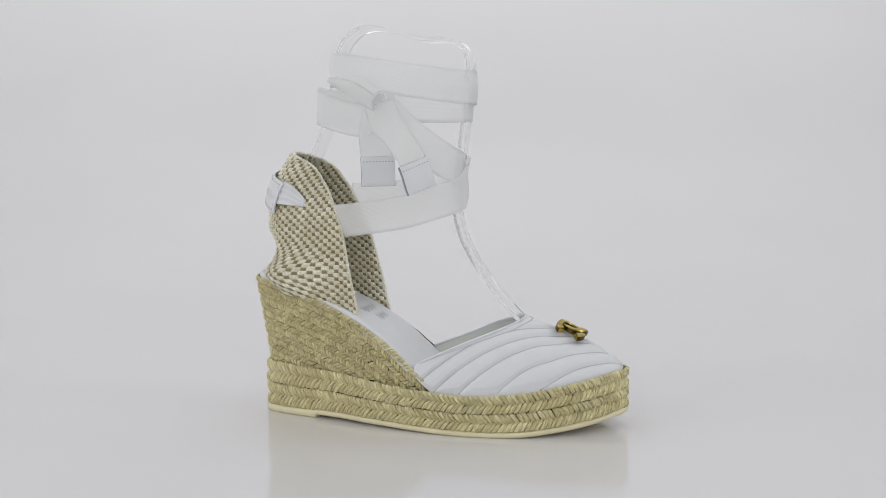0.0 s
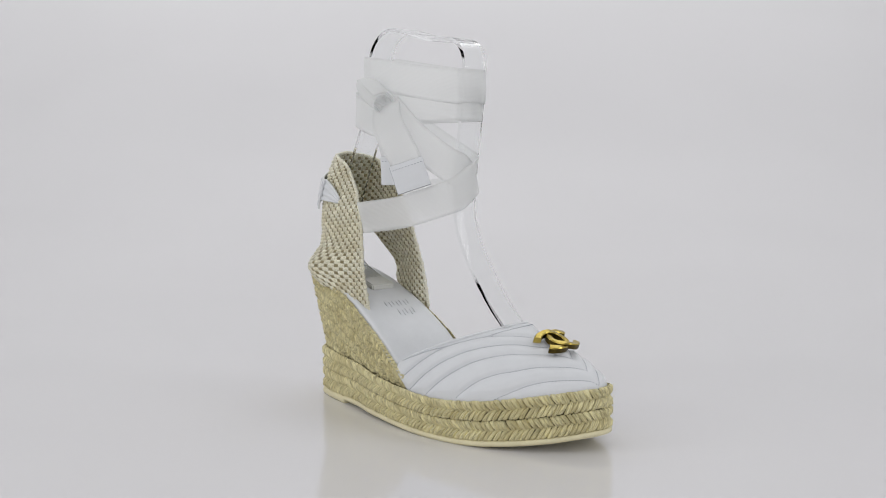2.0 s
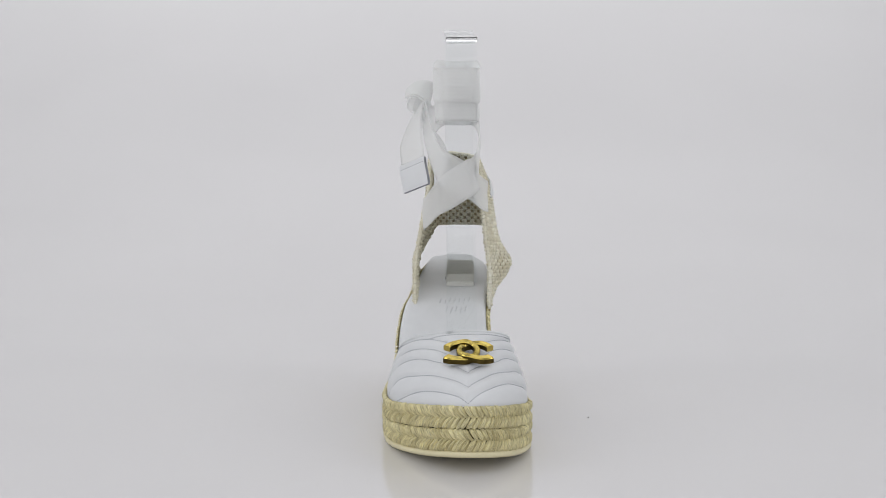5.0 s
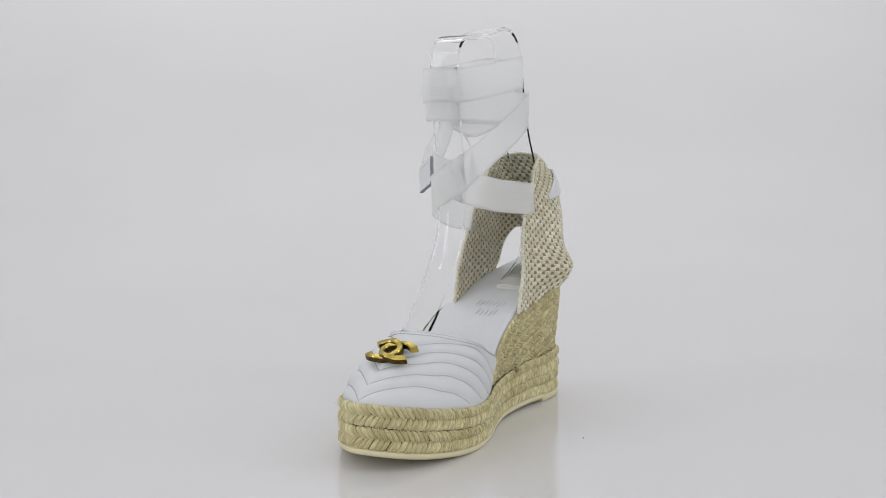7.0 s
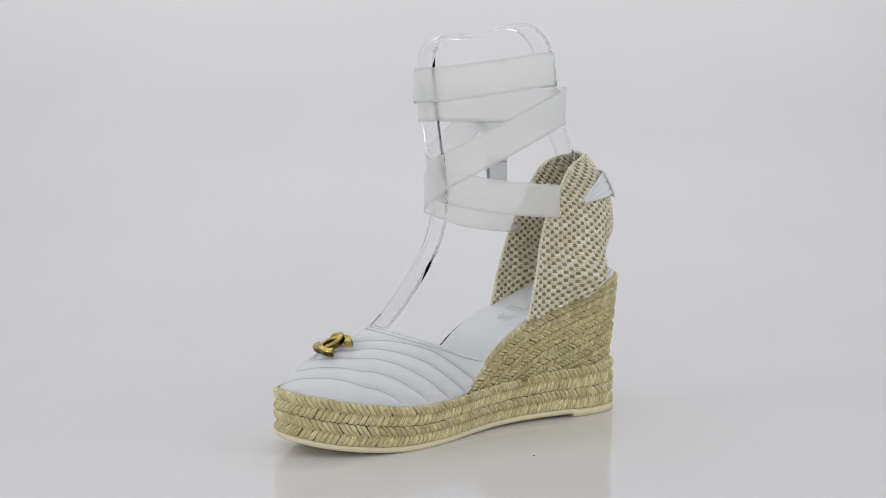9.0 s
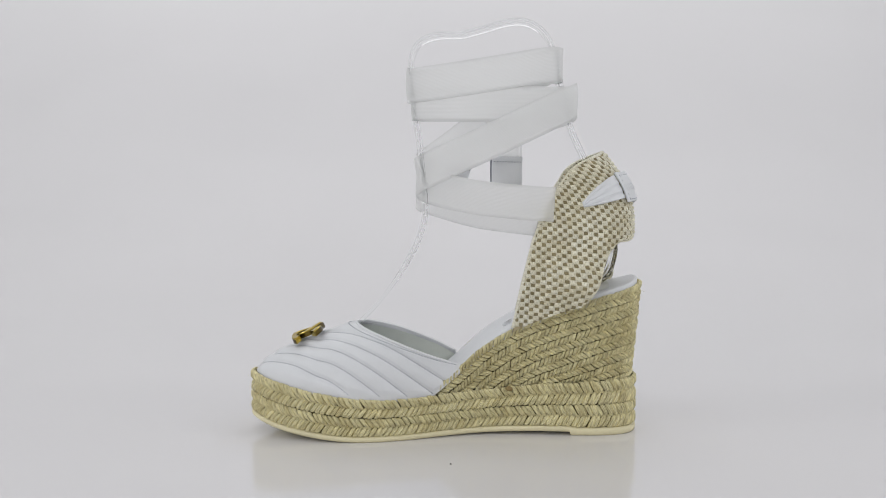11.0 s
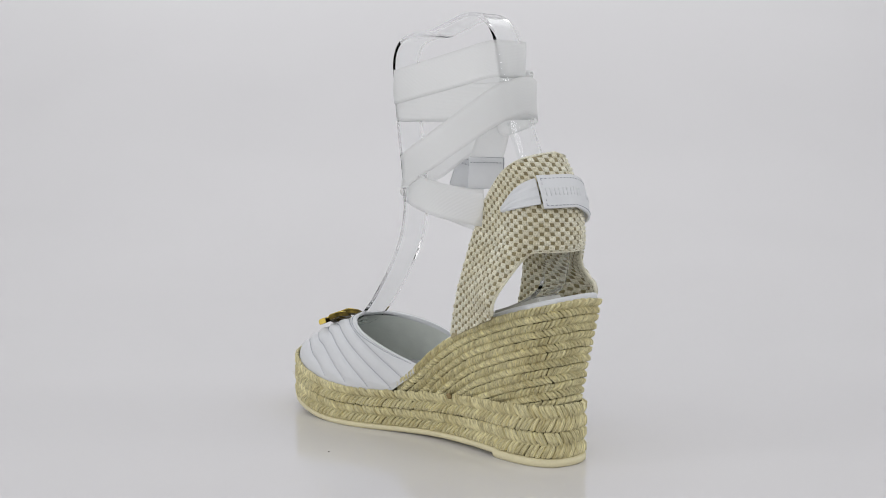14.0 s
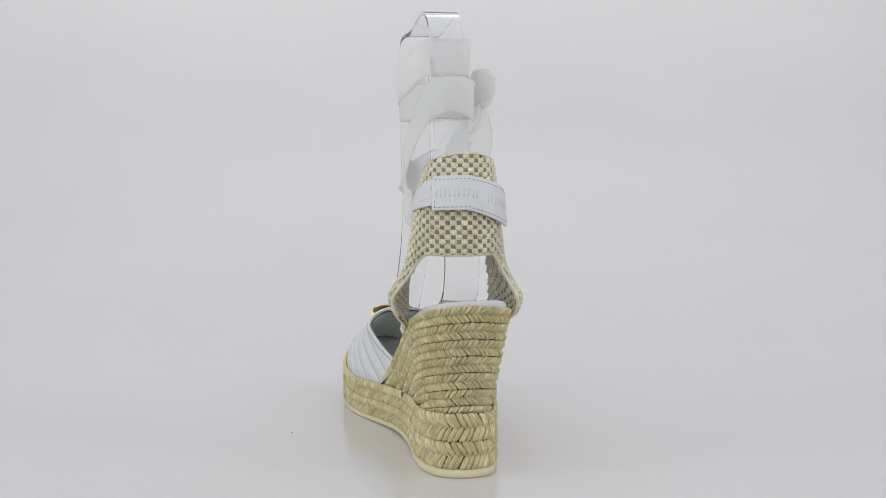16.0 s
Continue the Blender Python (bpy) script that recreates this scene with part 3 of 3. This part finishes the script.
def build_tab():
    s0, s1 = -24.8, 16.2
    top = lambda s: 165.0 - 0.0022 * s * s + 0.27 * min(0.0, s)
    low = lambda s: 147.0 - 0.0022 * s * s + 0.37 * min(0.0, s)
    rows = [[counter_point(s, low(s) + (top(s) - low(s)) * k / 8, 4.6 + 0.5 * math.sin(math.pi * k / 8)) for k in range(9)] for s in np.linspace(s0, s1, 50)]
    tab = sheet("heel_tab", rows, LEATHER, 1.5, shoe, "white leather heel tab with stitched border and embossed writing")
    pieces = []
    for kk in (0.09, 0.91):
        p = resample(np.array([counter_point(s, low(s) + (top(s) - low(s)) * kk, 5.6) for s in np.linspace(s0 + 1.5, s1 - 1.5, 60)]), step=1.15)
        pieces += [tube(p[i:i + 2], 0.24, 5) for i in range(0, len(p) - 1, 2)]
    for s in (s0 + 1.6, s1 - 1.6):
        p = resample(np.array([counter_point(s, low(s) + (top(s) - low(s)) * k, 5.6) for k in np.linspace(0.1, 0.9, 20)]), step=1.15)
        pieces += [tube(p[i:i + 2], 0.24, 5) for i in range(0, len(p) - 1, 2)]
    v, f = join(pieces)
    part("stitching", mesh_of("stitching", v, f, [THREAD]), tab, "grey border stitching")
    pieces = []
    for i in range(10):
        s = 12.8 - i * 3.8
        if i == 5:
            continue
        m = (top(s) + low(s)) / 2
        for ds in (-0.9, 0.9):
            pieces.append(tube([counter_point(s + ds, m - 2.0, 5.75), counter_point(s + ds, m + 2.0, 5.75)], 0.42, 5))
    v, f = join(pieces)
    part("embossing", mesh_of("embossing", v, f, [EMBOSS]), tab, "embossed writing as plain bars")
    # gathered straps from the tab's ends into the cloth
    for sign in (-1, 1):
        rows = []
        for k in range(12):
            t = k / 11
            s = 17 + 26 * t if sign > 0 else -24 - 20 * t
            hi, lo = (163 - 17 * t ** 1.3, 149 - 5.5 * t) if sign > 0 else (158 - 13 * t ** 1.3, 143 - 1.5 * t)
            rows.append([counter_point(s, lo + (hi - lo) * q / 9, 3.6 - 1.6 * t + 0.45 * math.sin(q * 2.3 + k * 0.3) * (1 - 0.4 * t)) for q in range(10)])
        sheet("tab_strap", rows, LEATHER, 1.2, shoe, "gathered white leather strap")


build_tab()


# ---- ankle ribbons ----
def ribbon(name, pts, wide, parent, label="", ups=None, n=60, mat=None, thick=0.3, sag=0.3, closed=False):
    """A flat band through points (middle line), with its width along ups (or the vertical)."""
    c = spline(pts, n, closed)
    tan = np.gradient(c, axis=0) if not closed else np.roll(c, -1, 0) - np.roll(c, 1, 0)
    tan /= np.linalg.norm(tan, axis=1)[:, None] + 1e-9
    up = spline(ups, n, closed) if ups is not None else np.tile([0.0, 0.0, 1.0], (n, 1))
    up = up - tan * (up * tan).sum(1)[:, None]
    up /= np.linalg.norm(up, axis=1)[:, None] + 1e-9
    nrm = np.cross(tan, up)
    d = np.concatenate([[0], np.cumsum(np.linalg.norm(np.diff(c, axis=0), axis=1))])
    NV = 9
    verts, uvs = [], []
    for i in range(n):
        for k in range(NV):
            w = k / (NV - 1) - 0.5
            curl = sag * (math.cos(w * math.pi) - 0.6) + 0.25 * math.sin(d[i] * 0.09 + w * 5)
            verts.append(c[i] + up[i] * w * wide + nrm[i] * curl)
            uvs.append((d[i] * 0.001, w * wide * 0.001))
    me = mesh_of(name, verts, grid_faces(n, NV, close_u=closed), [mat or RIBBON], uvs)
    ob = part(name, me, parent, label)
    solid(ob, thick * 0.001)
    return ob


def build_ribbons():
    lab = "white ribbed ankle ribbon"
    # level turns round the top of the form
    def turn(zf, zr, grow, xf=19.0, xr=-80.0):
        g = grow
        return [(xf + g, 2, zf), (xf + g + 0.6, 11, zf), (xf + g, 20, zf), (xf - 6, 23.5 + g, zf), (-30, 23.5 + g * 1.4, (zf + zr) / 2),
                (xr + 8, 22 + g, zr), (xr - g, 18, zr), (xr - g - 0.6, 10, zr), (xr - g, 2, zr), (xr + 8, -1.5 - g, zr), (-30, -3.0 - g * 1.4, (zf + zr) / 2), (xf - 6, -1.5 - g, zf)]
    ribbon("ankle_ribbon", turn(219, 231, 1.6, 18, -75), 21.5, shoe, lab, n=120, closed=True)
    ribbon("ankle_ribbon", turn(207.5, 207, 0.6, 16, -83), 21.5, shoe, lab, n=120, closed=True)
    # crossing turn: from the inner heel cloth over the front, up the outer side and round the back
    ribbon("ankle_ribbon", [(-70, -12.5, 132), (-55, -13.5, 133.5), (-25, -9, 138), (2, -3, 146), (12, 2, 150), (14.5, 11, 156), (13, 20, 162), (5, 23.5, 167), (-30, 26, 183), (-70, 25, 202),
                            (-84, 20, 208), (-87, 10, 210), (-84, 0, 207), (-74, -4, 203), (-52, -7, 198), (-38, -12, 204)], 21.5, shoe, lab, n=140)
    # second end: from the outer heel cloth over the front and up to the knot
    ribbon("ankle_ribbon", [(-72, 32, 145), (-55, 31.5, 146), (-25, 28, 149), (0, 23, 154), (10.5, 19, 158), (12.5, 11, 162), (11, 3, 167), (2, -2.5, 173), (-18, -8, 188), (-36, -12, 206)], 21.5, shoe, lab, n=120)
    # knot: a loosely rolled ribbon, open at its front end
    c0, c1 = np.array([-74.0, -6.0, 224.0]), np.array([-36.0, -17.0, 209.0])
    axis = (c1 - c0) / np.linalg.norm(c1 - c0)
    e1 = np.cross(axis, [0, 0, 1.0])
    e1 /= np.linalg.norm(e1)
    e2 = np.cross(e1, axis)
    rows = []
    for k in range(22):
        t = k / 21
        mid = c0 + (c1 - c0) * t + np.array([0, -2.5, 3.0]) * math.sin(math.pi * t)
        size = 0.2 + 0.85 * math.sin(0.5 * math.pi * min(1, t * 1.25)) - 0.12 * max(0, t - 0.8) / 0.2
        row = []
        for q in range(46):
            a = 2 * math.pi * 1.75 * q / 45 + 0.6
            r = (9.6 - 4.2 * q / 45 + 0.3 * math.sin(3 * a + 4 * t)) * size
            row.append(mid + e1 * math.cos(a) * r + e2 * math.sin(a) * r * 0.85)
        rows.append(row)
    r = np.array(rows)
    uv = [(q * 0.0009, k * 0.002) for k in range(22) for q in range(46)]
    knot = part("knot", mesh_of("knot", r.reshape(-1, 3), grid_faces(22, 46), [RIBBON], uv), shoe, "loosely rolled white ribbon knot")
    solid(knot, 0.0006)
    # the two hanging ends with leather tips
    tail = ribbon("ribbon_end", [(-36, -14, 208), (-40, -11, 196), (-43, -4, 184), (-43.2, 0.2, 174.5), (-43, 0.3, 171)], 21, shoe, "hanging ribbon end with a leather tip",
                  ups=[(1, 0.1, 0), (1, 0.3, 0), (1, 0.5, 0.0), (1, 0.5, 0), (1, 0.5, 0)], n=40)
    tip(tail, (-43, 0.4, 174.2), (-42.3, 0.4, 154.8), (0.89, 0.46, 0.02))
    tail = ribbon("ribbon_end", [(-36, -15, 208), (-30, -19, 196), (-20, -20, 184), (-13.5, -18.5, 173), (-12.6, -18, 169)], 21, shoe, "hanging ribbon end with a leather tip",
                  ups=[(1, 0.3, 0.2), (0.9, 0.5, 0.2), (0.7, 0.75, 0.25), (0.6, 0.75, 0.3), (0.6, 0.75, 0.3)], n=40)
    tip(tail, (-13, -18.5, 171), (-7.6, -15.6, 153.2), (0.60, 0.77, 0.32))


def tip(parent, top, low, across):
    top, low, ac = np.array(top), np.array(low), np.array(across) / np.linalg.norm(across)
    n = np.cross(low - top, ac)
    n /= np.linalg.norm(n)
    rows = [[top + (low - top) * k / 6 + ac * w + n * 0.3 * math.sin(k) for w in np.linspace(-11.2, 11.2, 7)] for k in range(7)]
    ob = sheet("leather_tip", rows, LEATHER, 2.6, parent, "white leather tip with dark cut edges")
    ob.data.materials.append(EDGE)
    ob.modifiers[0].material_offset_rim = 1
    pieces = []
    for sgn in (-1, 1):
        p = resample(np.array([top + (low - top) * 0.17 + ac * w + n * sgn * 1.45 for w in np.linspace(-10, 10, 20)]), step=1.0)
        pieces += [tube(p[i:i + 2], 0.26, 5) for i in range(0, len(p) - 1, 2)]
    v, f = join(pieces)
    part("stitching", mesh_of("stitching", v, f, [THREAD]), ob, "dark stitching across the tip")


build_ribbons()


# ---- clear form: a bent acrylic strip with a heel pad ----
def build_form():
    path = [(72, 58), (60, 63), (50, 70), (36, 85), (23, 104), (13.5, 122), (9, 141), (10.5, 165), (14.5, 195), (17.5, 222), (17, 236), (11, 245), (0, 248.5), (-14, 249),
            (-28, 252.5), (-44, 256.8), (-56, 256.3), (-66, 249.5), (-72, 238), (-76, 220), (-83, 193), (-91, 175), (-100, 155), (-108, 135), (-112, 118), (-109, 103), (-103, 96), (-95, 91.5), (-86, 87.6), (-80, 85)]
    c = spline([(x, 11, z) for x, z in path], 320)
    tan = np.gradient(c, axis=0)
    tan /= np.linalg.norm(tan, axis=1)[:, None]
    nrm = np.cross(tan, [0, 1, 0])
    verts = []
    for i in range(len(c)):
        wide = 9.8 - 0.5 * float(np.clip((190 - c[i, 2]) / 60, 0, 1)) * (c[i, 0] > -20)
        y0 = 11.5 + 2.5 * float(np.clip((c[i, 0] + 40) / 45, 0, 1))
        bow = 1.5 * float(np.clip((242 - c[i, 2]) / 20, 0, 1)) * float(np.clip((c[i, 2] - 88) / 20, 0, 1))
        lift = 1.5 * float(np.clip((c[i, 2] - 200) / 50, 0, 1))
        for k in range(10):
            yy = -1 + 0.5 * k if k < 5 else 1 - 0.5 * (k - 5)
            t = (-1.2 if k < 5 else 1.2) + bow * (yy * yy - 0.4)
            verts.append((c[i, 0] + nrm[i, 0] * t, y0 + yy * wide, c[i, 2] + nrm[i, 2] * t + lift))
    faces = []
    for i in range(len(c) - 1):
        for k in range(10):
            l = (k + 1) % 10
            faces.append((i * 10 + k, i * 10 + l, (i + 1) * 10 + l, (i + 1) * 10 + k))
    faces += [tuple(range(10))[::-1], tuple(range((len(c) - 1) * 10, len(c) * 10))]
    me = mesh_of("strip", verts, faces, [ACRYLIC])
    bm = bmesh.new()
    bm.from_mesh(me)
    bmesh.ops.recalc_face_normals(bm, faces=bm.faces)
    bm.to_mesh(me)
    bm.free()
    # crisp edges along the strip, smooth faces between them
    sharp = me.attributes.new("sharp_edge", "BOOLEAN", "EDGE")
    sharp.data.foreach_set("value", [abs(e.vertices[0] - e.vertices[1]) == 10 and e.vertices[0] % 10 in (0, 4, 5, 9) for e in me.edges])
    part("strip", me, form)
    # pad under the heel
    bm = bmesh.new()
    bmesh.ops.create_cube(bm, size=1.0)
    for v in bm.verts:
        x, y = -89 + v.co.x * 36, 12.5 + v.co.y * 20
        z = footbed_z(x) - 1.2 + (v.co.z + 0.5) * 4.2
        v.co = Vector((x, y, z)) * 0.001
    bmesh.ops.bevel(bm, geom=list(bm.edges), offset=0.0008, segments=2, affect="EDGES")
    me = bpy.data.meshes.new("pad")
    bm.to_mesh(me)
    bm.free()
    me.materials.append(PAD)
    part("pad", me, form, "frosted pale pad on the insole")


build_form()


def build_speck():
    """A dark crumb lying on the sweep, which is carried round with the shoe."""
    bm = bmesh.new()
    bmesh.ops.create_icosphere(bm, subdivisions=2, radius=1.0)
    for v in bm.verts:
        v.co *= 1 + 0.35 * noise.noise(v.co * 1.7)
        v.co = Vector((v.co.x * 0.6 - 9.5, v.co.y * 0.4 + 98.5, max(0.0, v.co.z * 0.35 + 0.3))) * 0.001
    me = bpy.data.meshes.new("dust_speck")
    bm.to_mesh(me)
    bm.free()
    me.materials.append(simple("dark_crumb", (0.10, 0.085, 0.08), 0.8, 900, 0.2))
    return tagged(new("dust_speck", me), "tiny dark crumb lying on the white floor", "dust")


speck = build_speck()


def motions():
    """The shoe and the form in it turn together at a steady pace."""
    rows = [(k * 0.5, pose(0, 0, 0, 0, 0, -15.8 - 15.1306 * k * 0.5)) for k in range(33)]
    walk(shoe, rows)
    walk(form, rows)
    walk(speck, rows)


motions()
